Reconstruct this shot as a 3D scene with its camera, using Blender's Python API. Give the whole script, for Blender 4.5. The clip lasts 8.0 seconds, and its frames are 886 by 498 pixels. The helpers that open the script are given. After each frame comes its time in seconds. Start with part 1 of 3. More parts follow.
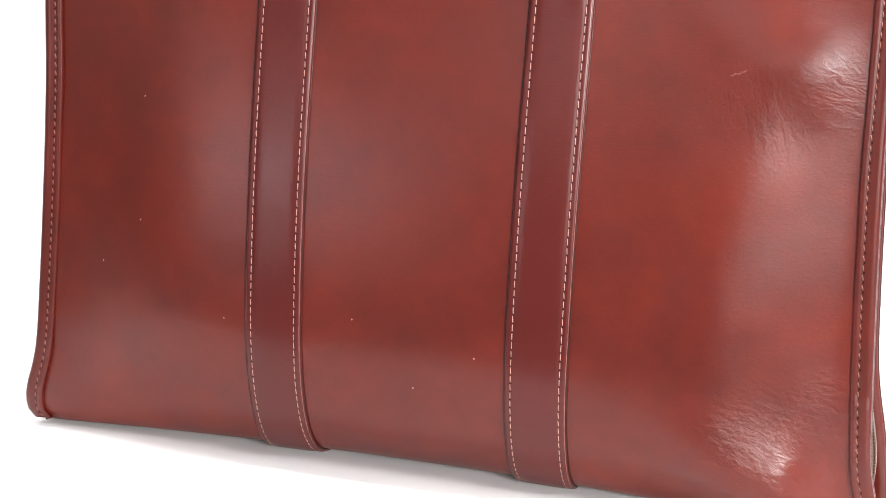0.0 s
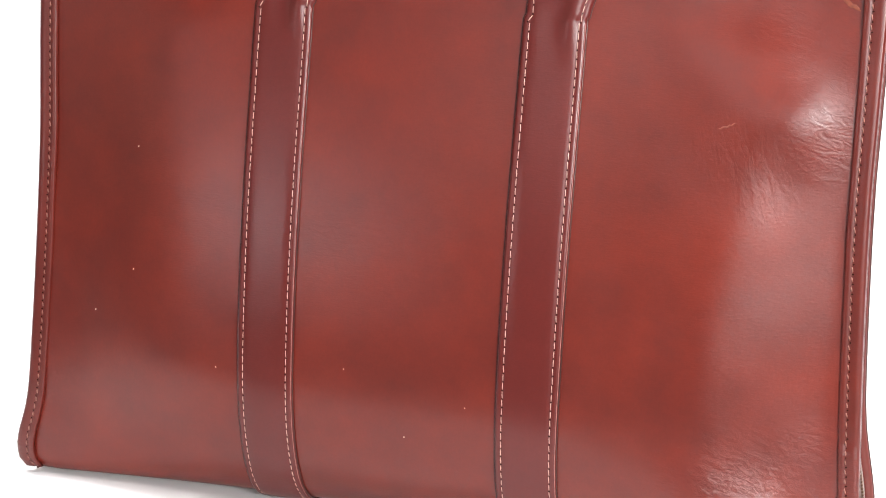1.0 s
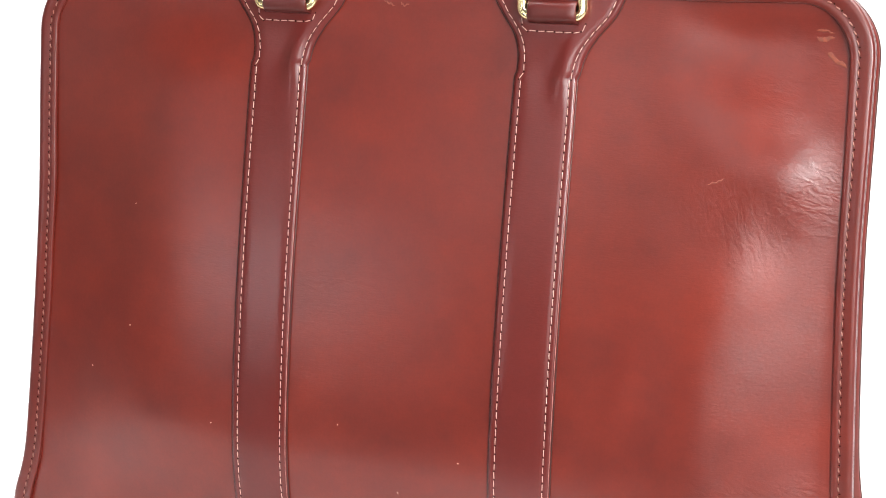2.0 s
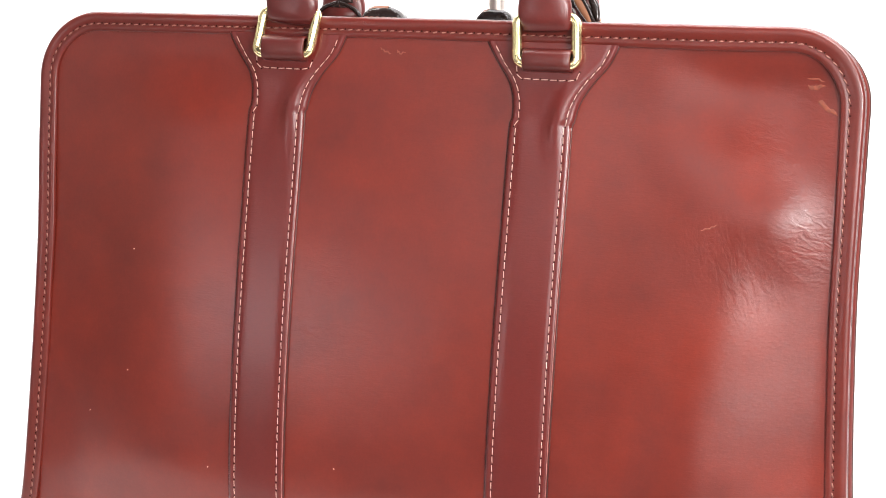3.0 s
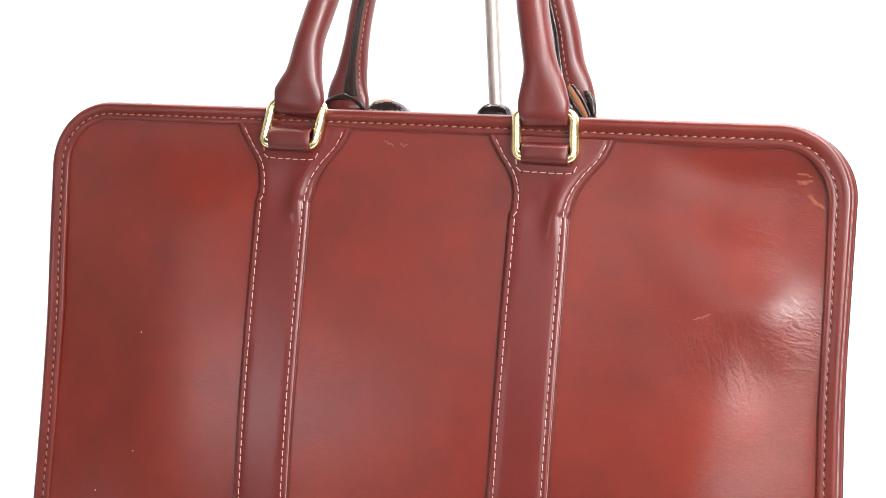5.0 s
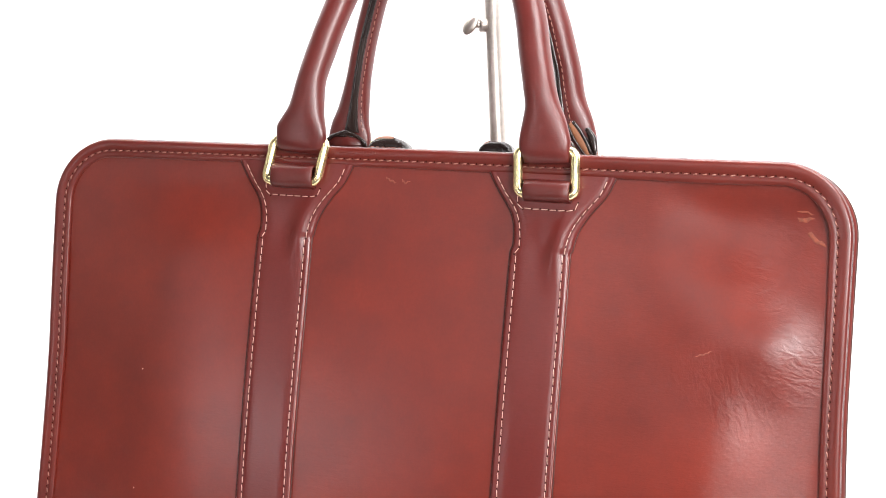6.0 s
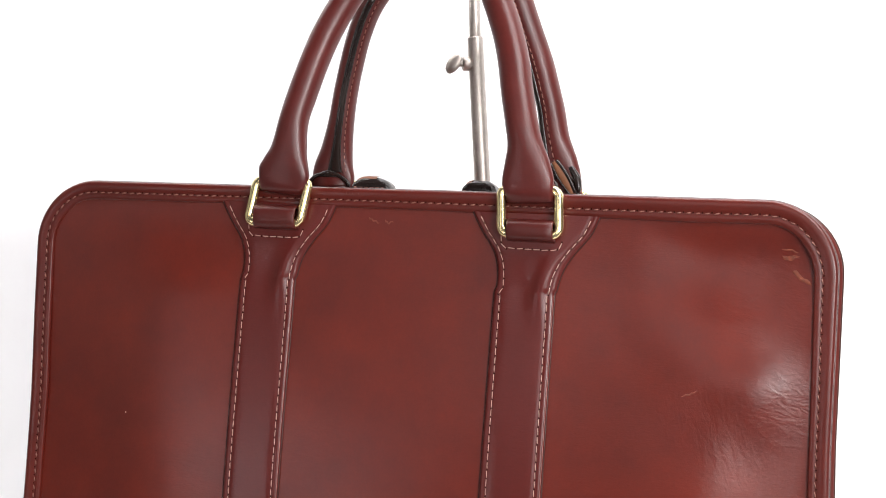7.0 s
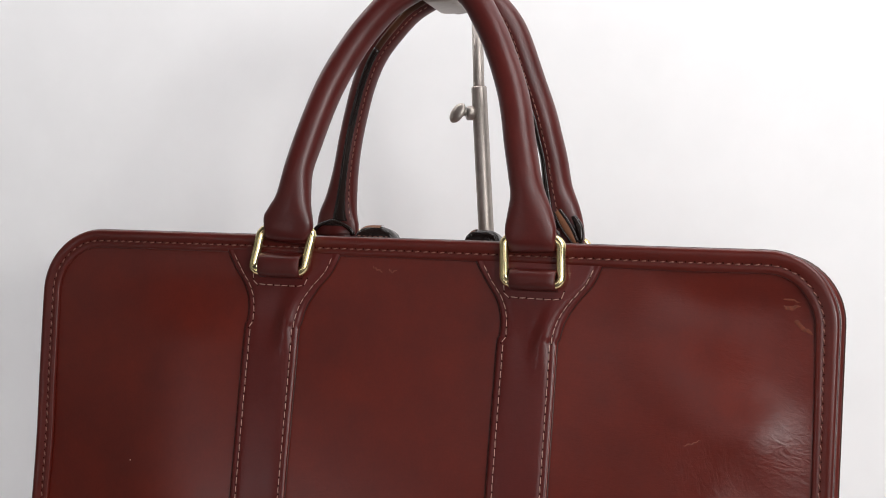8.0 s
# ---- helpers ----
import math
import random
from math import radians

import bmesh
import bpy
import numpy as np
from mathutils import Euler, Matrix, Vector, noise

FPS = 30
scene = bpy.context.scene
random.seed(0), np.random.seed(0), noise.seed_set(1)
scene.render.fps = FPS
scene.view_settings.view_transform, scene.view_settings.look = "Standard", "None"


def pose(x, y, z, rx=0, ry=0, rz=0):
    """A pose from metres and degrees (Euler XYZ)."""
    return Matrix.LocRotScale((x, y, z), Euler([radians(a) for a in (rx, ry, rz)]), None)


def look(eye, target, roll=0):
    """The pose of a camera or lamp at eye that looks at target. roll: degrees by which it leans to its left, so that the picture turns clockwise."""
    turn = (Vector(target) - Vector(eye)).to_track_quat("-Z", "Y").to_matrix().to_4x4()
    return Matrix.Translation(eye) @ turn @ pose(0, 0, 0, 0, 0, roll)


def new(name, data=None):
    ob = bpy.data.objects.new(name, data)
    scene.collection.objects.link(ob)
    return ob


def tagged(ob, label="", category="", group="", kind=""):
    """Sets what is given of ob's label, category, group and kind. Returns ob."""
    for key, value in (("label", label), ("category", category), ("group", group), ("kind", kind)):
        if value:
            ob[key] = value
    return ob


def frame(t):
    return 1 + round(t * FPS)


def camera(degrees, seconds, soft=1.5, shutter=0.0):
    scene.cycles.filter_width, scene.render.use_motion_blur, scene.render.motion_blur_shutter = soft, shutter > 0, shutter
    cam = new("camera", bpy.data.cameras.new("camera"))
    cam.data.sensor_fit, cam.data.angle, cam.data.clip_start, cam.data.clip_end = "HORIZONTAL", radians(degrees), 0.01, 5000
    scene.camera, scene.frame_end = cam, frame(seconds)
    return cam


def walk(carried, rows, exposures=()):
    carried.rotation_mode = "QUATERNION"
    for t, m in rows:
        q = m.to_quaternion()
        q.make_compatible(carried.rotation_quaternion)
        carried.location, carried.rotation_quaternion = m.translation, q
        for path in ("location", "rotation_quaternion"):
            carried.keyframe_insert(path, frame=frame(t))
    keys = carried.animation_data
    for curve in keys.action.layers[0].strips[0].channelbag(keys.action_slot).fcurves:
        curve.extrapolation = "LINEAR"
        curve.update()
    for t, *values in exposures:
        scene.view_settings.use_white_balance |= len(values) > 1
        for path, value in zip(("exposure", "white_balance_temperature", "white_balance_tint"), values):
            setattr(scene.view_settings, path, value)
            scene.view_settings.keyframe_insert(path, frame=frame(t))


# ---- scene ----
cam = camera(32.0, 8.0, soft=0.9)
PATH = [
    (0, (0.25161, -0.68728, 0.27822), (-0.39234, 1.16126, -0.13197), 2.518),
    (0.5, (0.24895, -0.69226, 0.28308), (-0.38119, 1.16683, -0.09993), 2.530),
    (1, (0.25107, -0.69357, 0.28220), (-0.38188, 1.17040, -0.07132), 2.668),
    (1.5, (0.25287, -0.69668, 0.28561), (-0.38116, 1.17089, -0.04632), 2.396),
    (1.7, (0.25868, -0.69433, 0.28305), (-0.39473, 1.17011, -0.02824), 2.475),
    (2.8, (0.26612, -0.69808, 0.27939), (-0.39840, 1.17499, 0.05569), 2.659),
    (3, (0.26419, -0.70055, 0.28409), (-0.39241, 1.17520, 0.05959), 2.491),
    (3.5, (0.26543, -0.70227, 0.28619), (-0.40235, 1.17200, 0.08330), 2.493),
    (4, (0.26327, -0.71206, 0.28506), (-0.40016, 1.16716, 0.11648), 2.997),
    (4.5, (0.26614, -0.72001, 0.28793), (-0.38542, 1.16538, 0.14378), 2.884),
    (6, (0.26613, -0.72440, 0.29192), (-0.38909, 1.16354, 0.21201), 2.964),
    (6.5, (0.26749, -0.72221, 0.29222), (-0.38536, 1.16737, 0.23498), 2.843),
    (7, (0.26926, -0.71842, 0.29614), (-0.38095, 1.17255, 0.25784), 2.520),
    (7.5, (0.27225, -0.72033, 0.29729), (-0.38567, 1.16833, 0.28806), 2.489),
    (8, (0.27360, -0.72084, 0.30047), (-0.39151, 1.16528, 0.31411), 2.544),
]
EXPOSURES = [(0.0, -0.33), (1.5, -0.08), (4.5, 0.02), (6.0, -0.08), (6.5, -0.42), (7.0, -0.9), (7.5, -1.40), (8.0, -1.80)]
walk(cam, [(t, look(eye, target, roll)) for t, eye, target, roll in PATH], EXPOSURES)

# ---- light ----
world = bpy.data.worlds.new("room_air")
scene.world = world
world.use_nodes = True
world.node_tree.nodes["Background"].inputs[0].default_value = (1.0, 0.98, 0.96, 1)
world.node_tree.nodes["Background"].inputs[1].default_value = 0.08


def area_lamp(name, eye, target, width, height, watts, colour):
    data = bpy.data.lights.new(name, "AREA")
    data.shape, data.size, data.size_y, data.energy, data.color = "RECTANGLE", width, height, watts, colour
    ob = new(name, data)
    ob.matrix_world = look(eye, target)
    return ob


# Unseen key at right front, placed by the shadow it casts leftwards
area_lamp("unseen_soft_lamp", (0.90, -0.95, 0.44), (0.05, 0.0, 0.26), 0.16, 0.18, 18.5, (1.0, 0.985, 0.98))
# Added close lamp, brightens the upper right of the panel
area_lamp("unseen_soft_lamp", (0.41, -0.26, 0.70), (0.05, 0.0, 0.26), 0.30, 0.34, 7.5, (1.0, 0.985, 0.985))
# Unseen low lamp at left, set where the left strap's sheen mirrors it
area_lamp("unseen_soft_lamp", (-0.70, -1.30, 0.09), (-0.06, 0.0, 0.17), 0.26, 0.20, 2.5, (1.0, 0.91, 0.96))
# Added wide lamp for the pale sheen at the panel's right end
area_lamp("unseen_soft_lamp", (0.70, -1.40, 0.33), (0.15, 0.0, 0.25), 0.70, 0.60, 16.0, (1.0, 0.985, 0.985))
# Added large dim lamp that lays a grey haze on the left panel
area_lamp("unseen_soft_lamp", (-1.42, -1.30, 0.40), (-0.15, 0.0, 0.2), 0.8, 1.0, 1.2, (1.0, 1.0, 0.88))
# Added dim lamp behind the viewpoint, for haze on the upper middle
area_lamp("unseen_soft_lamp", (-0.16, -1.90, 0.62), (0.06, 0.0, 0.26), 0.8, 0.45, 4.4, (1.0, 0.96, 0.97))
# Added strip turned to the paper, so it stays brighter than the bag
area_lamp("added_backdrop_strip", (-0.35, -0.05, 1.10), (-0.35, 0.20, 1.06), 1.8, 0.12, 58.0, (1.0, 0.975, 1.0))
# Unseen overhead lamp, added for the white floor and soft contact shadow
area_lamp("unseen_overhead_lamp", (0.15, -0.02, 2.3), (0.15, -0.01, 0.0), 0.8, 0.4, 26, (1.0, 0.985, 0.99))


# ---- materials ----
def nodes_of(name, rough=0.5, metal=0.0, spec=0.5):
    mat = bpy.data.materials.new(name)
    mat.use_nodes = True
    nt = mat.node_tree
    b = nt.nodes["Principled BSDF"]
    b.inputs["Roughness"].default_value, b.inputs["Metallic"].default_value = rough, metal
    b.inputs["Specular IOR Level"].default_value = spec
    return mat, nt, b


def add_node(nt, kind, **values):
    n = nt.nodes.new(kind)
    for key, value in values.items():
        n.inputs[key].default_value = value
    return n


def ramp(nt, source, stops):
    n = nt.nodes.new("ShaderNodeValToRGB")
    while len(n.color_ramp.elements) < len(stops):
        n.color_ramp.elements.new(0.5)
    for e, (at, colour) in zip(n.color_ramp.elements, stops):
        e.position, e.color = at, (*colour, 1)
    nt.links.new(source, n.inputs[0])
    return n.outputs[0]


def noise_of(nt, scale, detail=4.0, rough=0.55, stretch=(1, 1, 1)):
    co = nt.nodes.new("ShaderNodeTexCoord")
    mp = nt.nodes.new("ShaderNodeMapping")
    mp.inputs["Scale"].default_value = stretch
    nt.links.new(co.outputs["Object"], mp.inputs["Vector"])
    n = add_node(nt, "ShaderNodeTexNoise", Scale=scale, Detail=detail, Roughness=rough)
    nt.links.new(mp.outputs[0], n.inputs["Vector"])
    return n.outputs["Fac"], mp.outputs[0]


def mix(nt, fac, a, b, mode="MIX"):
    n = nt.nodes.new("ShaderNodeMix")
    n.data_type, n.blend_type = "RGBA", mode
    for source, to in ((fac, n.inputs[0]), (a, n.inputs[6]), (b, n.inputs[7])):
        if isinstance(source, (int, float)):
            to.default_value = source
        elif isinstance(source, tuple):
            to.default_value = (*source, 1)
        else:
            nt.links.new(source, to)
    return n.outputs[2]


def math_node(nt, op, a, b):
    n = nt.nodes.new("ShaderNodeMath")
    n.operation = op
    for source, to in ((a, n.inputs[0]), (b, n.inputs[1])):
        if isinstance(source, (int, float)):
            to.default_value = source
        else:
            nt.links.new(source, to)
    return n.outputs[0]


def bump(nt, b, height, strength, distance):
    n = add_node(nt, "ShaderNodeBump", Strength=strength, Distance=distance)
    nt.links.new(height, n.inputs["Height"])
    nt.links.new(n.outputs[0], b.inputs["Normal"])


def leather(name, light, mid, dark, rough=0.30, grain=0.13, spec=0.42, creases=(), mottle=0.20):
    """Smooth oiled hide: clouded dye, mottled fibres, fine pores; creases: places (x, y, z, reach) where the hide is crumpled."""
    mat, nt, b = nodes_of(name, rough, 0, spec)
    cloud, co = noise_of(nt, 16, 4, 0.55)
    fine, _ = noise_of(nt, 700, 2, 0.6, (1.1, 1, 0.75))
    patch, _ = noise_of(nt, 50, 5, 0.64)
    colour = ramp(nt, cloud, [(0.30, dark), (0.5, mid), (0.68, light)])
    colour = mix(nt, 0.45, colour, ramp(nt, patch, [(0.30, dark), (0.70, light)]))
    colour = mix(nt, mottle, colour, ramp(nt, fine, [(0.30, (0.62, 0.60, 0.60)), (0.68, (1.0, 1.0, 1.0))]), "MULTIPLY")
    nt.links.new(colour, b.inputs["Base Color"])
    r = math_node(nt, "ADD", rough, math_node(nt, "MULTIPLY", math_node(nt, "SUBTRACT", patch, 0.5), 0.05))
    nt.links.new(r, b.inputs["Roughness"])
    wrinkle, _ = noise_of(nt, 800, 4, 0.65, (0.40, 1, 1.5))
    h = math_node(nt, "MULTIPLY", wrinkle, 0.7)
    peel, _ = noise_of(nt, 170, 3, 0.5)
    h = math_node(nt, "ADD", h, math_node(nt, "MULTIPLY", peel, 0.5))
    for x, y, z, reach, turn, amount in creases:
        mp = add_node(nt, "ShaderNodeMapping", Rotation=(0, turn, 0), Scale=(2.0, 1, 0.8))
        mp.vector_type = "TEXTURE"
        nt.links.new(co, mp.inputs["Vector"])
        n = add_node(nt, "ShaderNodeTexNoise", Scale=230.0, Detail=4.0, Roughness=0.6, Distortion=0.6)
        nt.links.new(mp.outputs[0], n.inputs["Vector"])
        d = nt.nodes.new("ShaderNodeVectorMath")
        d.operation = "DISTANCE"
        nt.links.new(co, d.inputs[0])
        d.inputs[1].default_value = (x, y, z)
        mr = add_node(nt, "ShaderNodeMapRange", **{"From Min": reach, "From Max": reach * 0.2})
        nt.links.new(d.outputs["Value"], mr.inputs["Value"])
        h = math_node(nt, "ADD", h, math_node(nt, "MULTIPLY", math_node(nt, "MULTIPLY", n.outputs["Fac"], mr.outputs[0]), amount * 1.1))
    bump(nt, b, h, grain, 0.0006)
    return mat


LIGHT, MID, DARK = (0.136, 0.0138, 0.0062), (0.100, 0.0102, 0.0055), (0.075, 0.0082, 0.0050)
CREASES = ((0.168, -0.004, 0.050, 0.040, 0.35, 9.0), (0.152, -0.004, 0.058, 0.030, 0.05, 9.0), (0.198, -0.002, 0.070, 0.024, 0.05, 10.0), (0.188, -0.004, 0.046, 0.034, 0.9, 6.0),
           (0.151, -0.003, 0.210, 0.022, 1.45, 6.0), (0.166, -0.003, 0.196, 0.026, 1.2, 3.0), (0.194, 0.0, 0.220, 0.026, 0.3, 6.0), (0.180, 0.0, 0.262, 0.03, 0.3, 4.0),
           (-0.040, -0.012, 0.165, 0.050, 0.0, 2.5), (-0.09, -0.012, 0.165, 0.04, 0.1, 2.0))
RIM_CREASES = ((0.211, -0.002, 0.060, 0.022, 0.0, 50.0), (0.212, -0.002, 0.015, 0.02, 0.2, 30.0), (-0.212, -0.002, 0.02, 0.02, 0.0, 30.0))
hide = leather("oxblood_leather", LIGHT, MID, DARK, creases=CREASES)
strap_hide = leather("strap_leather", (0.090, 0.0088, 0.0064), (0.080, 0.0080, 0.0060), (0.070, 0.0072, 0.0056), 0.296, spec=0.40)
rim_hide = leather("binding_leather", (0.104, 0.0112, 0.0062), (0.082, 0.0092, 0.0055), (0.062, 0.0076, 0.0048), 0.31, creases=RIM_CREASES)
handle_hide = leather("handle_leather", (0.092, 0.0125, 0.0098), (0.072, 0.0100, 0.0083), (0.054, 0.0082, 0.0070), 0.34, spec=0.40)
dark_edge = leather("blackened_edge", (0.025, 0.014, 0.011), (0.014, 0.009, 0.008), (0.007, 0.005, 0.005), 0.20, spec=0.35)
keeper_hide = leather("keeper_leather", (0.080, 0.0074, 0.0046), (0.062, 0.0064, 0.0043), (0.046, 0.0054, 0.004), 0.42)
burnished = leather("burnished_edge", (0.05, 0.012, 0.008), (0.03, 0.009, 0.007), (0.018, 0.006, 0.005), 0.3)
worn_seam = leather("worn_seam_edge", (0.15, 0.052, 0.022), (0.035, 0.014, 0.009), (0.008, 0.005, 0.0045), 0.3)
gusset_hide = leather("gusset_leather", (0.06, 0.017, 0.011), (0.042, 0.012, 0.008), (0.028, 0.008, 0.006), 0.62, spec=0.2)
raw_hide = leather("raw_tan_leather", (0.30, 0.12, 0.05), (0.20, 0.075, 0.034), (0.12, 0.045, 0.02), 0.6)


def plain(name, colour, rough, metal=0.0, vary=0.12, scale=200.0, depth=0.0002):
    mat, nt, b = nodes_of(name, rough, metal)
    n, _ = noise_of(nt, scale, 4)
    low = tuple(c * (1 - vary) for c in colour)
    high = tuple(min(1, c * (1 + vary)) for c in colour)
    nt.links.new(ramp(nt, n, [(0.3, low), (0.7, high)]), b.inputs["Base Color"])
    r = math_node(nt, "ADD", math_node(nt, "MULTIPLY", math_node(nt, "SUBTRACT", n, 0.5), 0.15), rough)
    nt.links.new(r, b.inputs["Roughness"])
    bump(nt, b, n, 0.15, depth)
    return mat


thread = plain("waxed_thread", (0.44, 0.28, 0.23), 0.6, vary=0.25, scale=900)
red_thread = plain("reddened_thread", (0.19, 0.080, 0.060), 0.6, vary=0.3, scale=900)
hole = plain("needle_hole", (0.022, 0.007, 0.005), 0.8)
hole.node_tree.nodes["Principled BSDF"].inputs["Specular IOR Level"].default_value = 0.05
brass = plain("polished_brass", (0.86, 0.72, 0.40), 0.24, 1.0, 0.08, 120)
steel = plain("brushed_steel", (0.38, 0.34, 0.31), 0.46, 1.0, 0.10, 300)
zip_tape = plain("zipper_tape", (0.075, 0.034, 0.022), 0.75, vary=0.3, scale=1500)
coil_mat = plain("zipper_coil", (0.11, 0.055, 0.03), 0.35, vary=0.2, scale=1500)
paper = plain("white_paper", (0.82, 0.82, 0.82), 0.75, vary=0.015, scale=30)
wall_paint = plain("grey_wall_paint", (0.07, 0.068, 0.066), 0.85, vary=0.03, scale=20)
# lighter paint for the unseen left wall, so it hazes the left panel
bounce_paint = plain("light_bounce_paint", (0.30, 0.295, 0.28), 0.85, vary=0.03, scale=20)
scuff_mat = plain("scuffed_tan", (0.135, 0.027, 0.010), 0.6, vary=0.3, scale=500)
scratch_mat = plain("pale_scratch", (0.16, 0.045, 0.03), 0.55, vary=0.3, scale=900)
# worn edge tone, pale enough to carry a painted highlight
worn_glint_line = plain("pale_worn_glint", (0.22, 0.09, 0.075), 0.45, vary=0.4, scale=300)
speck_mat = plain("pale_speck", (0.75, 0.60, 0.50), 0.6)


# ---- mesh helpers ----
def mesh_object(name, bm, material, smooth=True):
    me = bpy.data.meshes.new(name)
    bmesh.ops.recalc_face_normals(bm, faces=bm.faces)
    bm.to_mesh(me)
    bm.free()
    me.materials.append(material)
    for p in me.polygons:
        p.use_smooth = smooth
    return new(name, me)


def part(name, bm, material, parent, label="", smooth=True):
    ob = mesh_object(name, bm, material, smooth)
    ob.parent = parent
    ob.matrix_parent_inverse = parent.matrix_world.inverted() if parent.type == "EMPTY" else Matrix()
    return tagged(ob, label)


def empty(name, x, y, z):
    ob = new(name)
    ob.location = (x, y, z)
    ob.empty_display_size = 0.02
    ob.matrix_world = Matrix.Translation((x, y, z))
    return ob


def loft(bm, rings, closed=True, caps=True):
    """Skin a list of rings of points."""
    made = [[bm.verts.new(p) for p in r] for r in rings]
    n = len(made[0])
    for a, b in zip(made, made[1:]):
        for i in range(n if closed else n - 1):
            j = (i + 1) % n
            bm.faces.new((a[i], a[j], b[j], b[i]))
    if caps and closed:
        bm.faces.new(made[0][::-1])
        bm.faces.new(made[-1])
    return made


def smooth_line(pts, per=8):
    """Catmull-Rom through tuples of any length."""
    p = [np.array(q, float) for q in pts]
    p = [2 * p[0] - p[1]] + p + [2 * p[-1] - p[-2]]
    out = []
    for a, b, c, d in zip(p, p[1:], p[2:], p[3:]):
        for i in range(per):
            t = i / per
            out.append(0.5 * (2 * b + (c - a) * t + (2 * a - 5 * b + 4 * c - d) * t * t + (3 * b - a - 3 * c + d) * t ** 3))
    out.append(p[-2])
    return out


def tube(bm, pts, radius, sides=12):
    """A round bar along points."""
    rings, up = [], None
    for i, p in enumerate(pts):
        t = Vector(pts[min(i + 1, len(pts) - 1)]) - Vector(pts[max(i - 1, 0)])
        t.normalize()
        if up is None:
            up = Vector((0, 0, 1)) if abs(t.z) < 0.9 else Vector((0, 1, 0))
        u = t.cross(up).normalized()
        up = u.cross(t).normalized()
        r = radius[i] if isinstance(radius, (list, tuple)) else radius
        rings.append([Vector(p) + r * (math.cos(a) * u + math.sin(a) * up) for a in (2 * math.pi * k / sides for k in range(sides))])
    loft(bm, rings)


# ---- the hide's surface ----
TOP, HALF, CORNER = 0.3085, 0.2083, 0.034
WIDER = 0.0036  # the panel reaches a little further at its worn end
MIDDLE = smooth_line([(0.0, 0.3085, 0.0), (0.02, 0.29, -0.0007), (0.04, 0.27, -0.0019), (0.06, 0.25, -0.0037), (0.09, 0.22, -0.0070), (0.12, 0.19, -0.0102), (0.15, 0.16, -0.0127), (0.18, 0.13, -0.0142), (0.21, 0.10, -0.0147),
                      (0.24, 0.07, -0.0136), (0.265, 0.045, -0.0092), (0.285, 0.0245, -0.0008), (0.300, 0.0115, 0.010), (0.312, 0.0055, 0.021), (0.33, 0.0035, 0.037), (0.36, 0.0035, 0.068)], 10)
EDGE = smooth_line([(0.0, 0.3085, 0.0), (0.06, 0.25, 0.0), (0.12, 0.19, 0.0), (0.18, 0.13, -0.001), (0.21, 0.10, -0.001),
                    (0.24, 0.07, -0.001), (0.265, 0.045, 0.0), (0.285, 0.022, 0.0005), (0.300, 0.0085, 0.0035), (0.312, 0.004, 0.012), (0.33, 0.0035, 0.036), (0.36, 0.0035, 0.068)], 10)


def along(line, s):
    for a, b in zip(line, line[1:]):
        if s <= b[0]:
            k = (s - a[0]) / max(1e-9, b[0] - a[0])
            return a[1] + k * (b[1] - a[1]), a[2] + k * (b[2] - a[2])
    return line[-1][1], line[-1][2]


def hump(x, z, cx, cz, rx, rz, turn=0.0):
    c, s = math.cos(turn), math.sin(turn)
    u, v = ((x - cx) * c + (z - cz) * s) / rx, (-(x - cx) * s + (z - cz) * c) / rz
    return math.exp(-(u * u + v * v))


def ease(a, b, v):
    t = max(0.0, min(1.0, (v - a) / (b - a)))
    return t * t * (3 - 2 * t)


def relief(x, z):
    """Soft dents and swells of the worn panel; positive goes inwards."""
    fold = ease(0.22, 0.25, z) * (1 - ease(0.284, 0.303, z))
    y = 0.0013 * fold * (1 + math.tanh((x - 0.134 - 0.40 * (0.288 - z)) / 0.012))
    y += 0.0010 * hump(x, z, 0.172, 0.198, 0.022, 0.020) - 0.0022 * hump(x, z, 0.180, 0.224, 0.020, 0.022, 0.3) + 0.0010 * hump(x, z, 0.178, 0.262, 0.022, 0.014, -0.2)
    worn = ease(0.07, 0.13, x)
    y += (0.00006 + 0.0001 * worn) * noise.noise(Vector((x * 55, z * 38, 2.0)))
    y += 0.0011 * worn * noise.noise(Vector((x * 24 + 3.1, z * 19, 7.0)))
    y -= 0.0110 * hump(x, z, 0.171, 0.034, 0.050, 0.022, -0.22)
    y -= 0.0018 * hump(x, z, 0.185, 0.070, 0.055, 0.055)
    y += 0.0022 * hump(x, z, 0.145, 0.018, 0.045, 0.010, -0.25)
    y += 0.0012 * hump(x, z, -0.190, 0.09, 0.022, 0.06)
    return y


def surf(x, s, off=0.0):
    """A point of the front skin, off metres proud of it; s runs from the top edge down and under."""
    k = min(1.0, abs(x) / 0.2)
    c = (1 - k ** 2.3) ** 1.1
    (z1, y1), (z2, y2) = along(MIDDLE, s), along(EDGE, s)
    z, y = c * z1 + (1 - c) * z2, c * y1 + (1 - c) * y2
    z += 0.018 * (x + 0.2) * max(0.0, min(1.0, (s - 0.2) / 0.1))
    y -= 0.0046 * math.exp(-((x - 0.157 - 0.10 * (z - 0.17)) / 0.031) ** 2) * ease(0.02, 0.09, z) * (1 - ease(0.245, 0.285, z))
    y -= 0.0030 * math.exp(-((x + 0.125) / 0.040) ** 2) * ease(0.03, 0.09, z) * (1 - ease(0.25, 0.29, z))
    y += relief(x, z) * ease(0.0, 1.0, (0.208 - abs(x)) / 0.03) if s < 0.33 else 0.0
    return Vector((x, y, z))


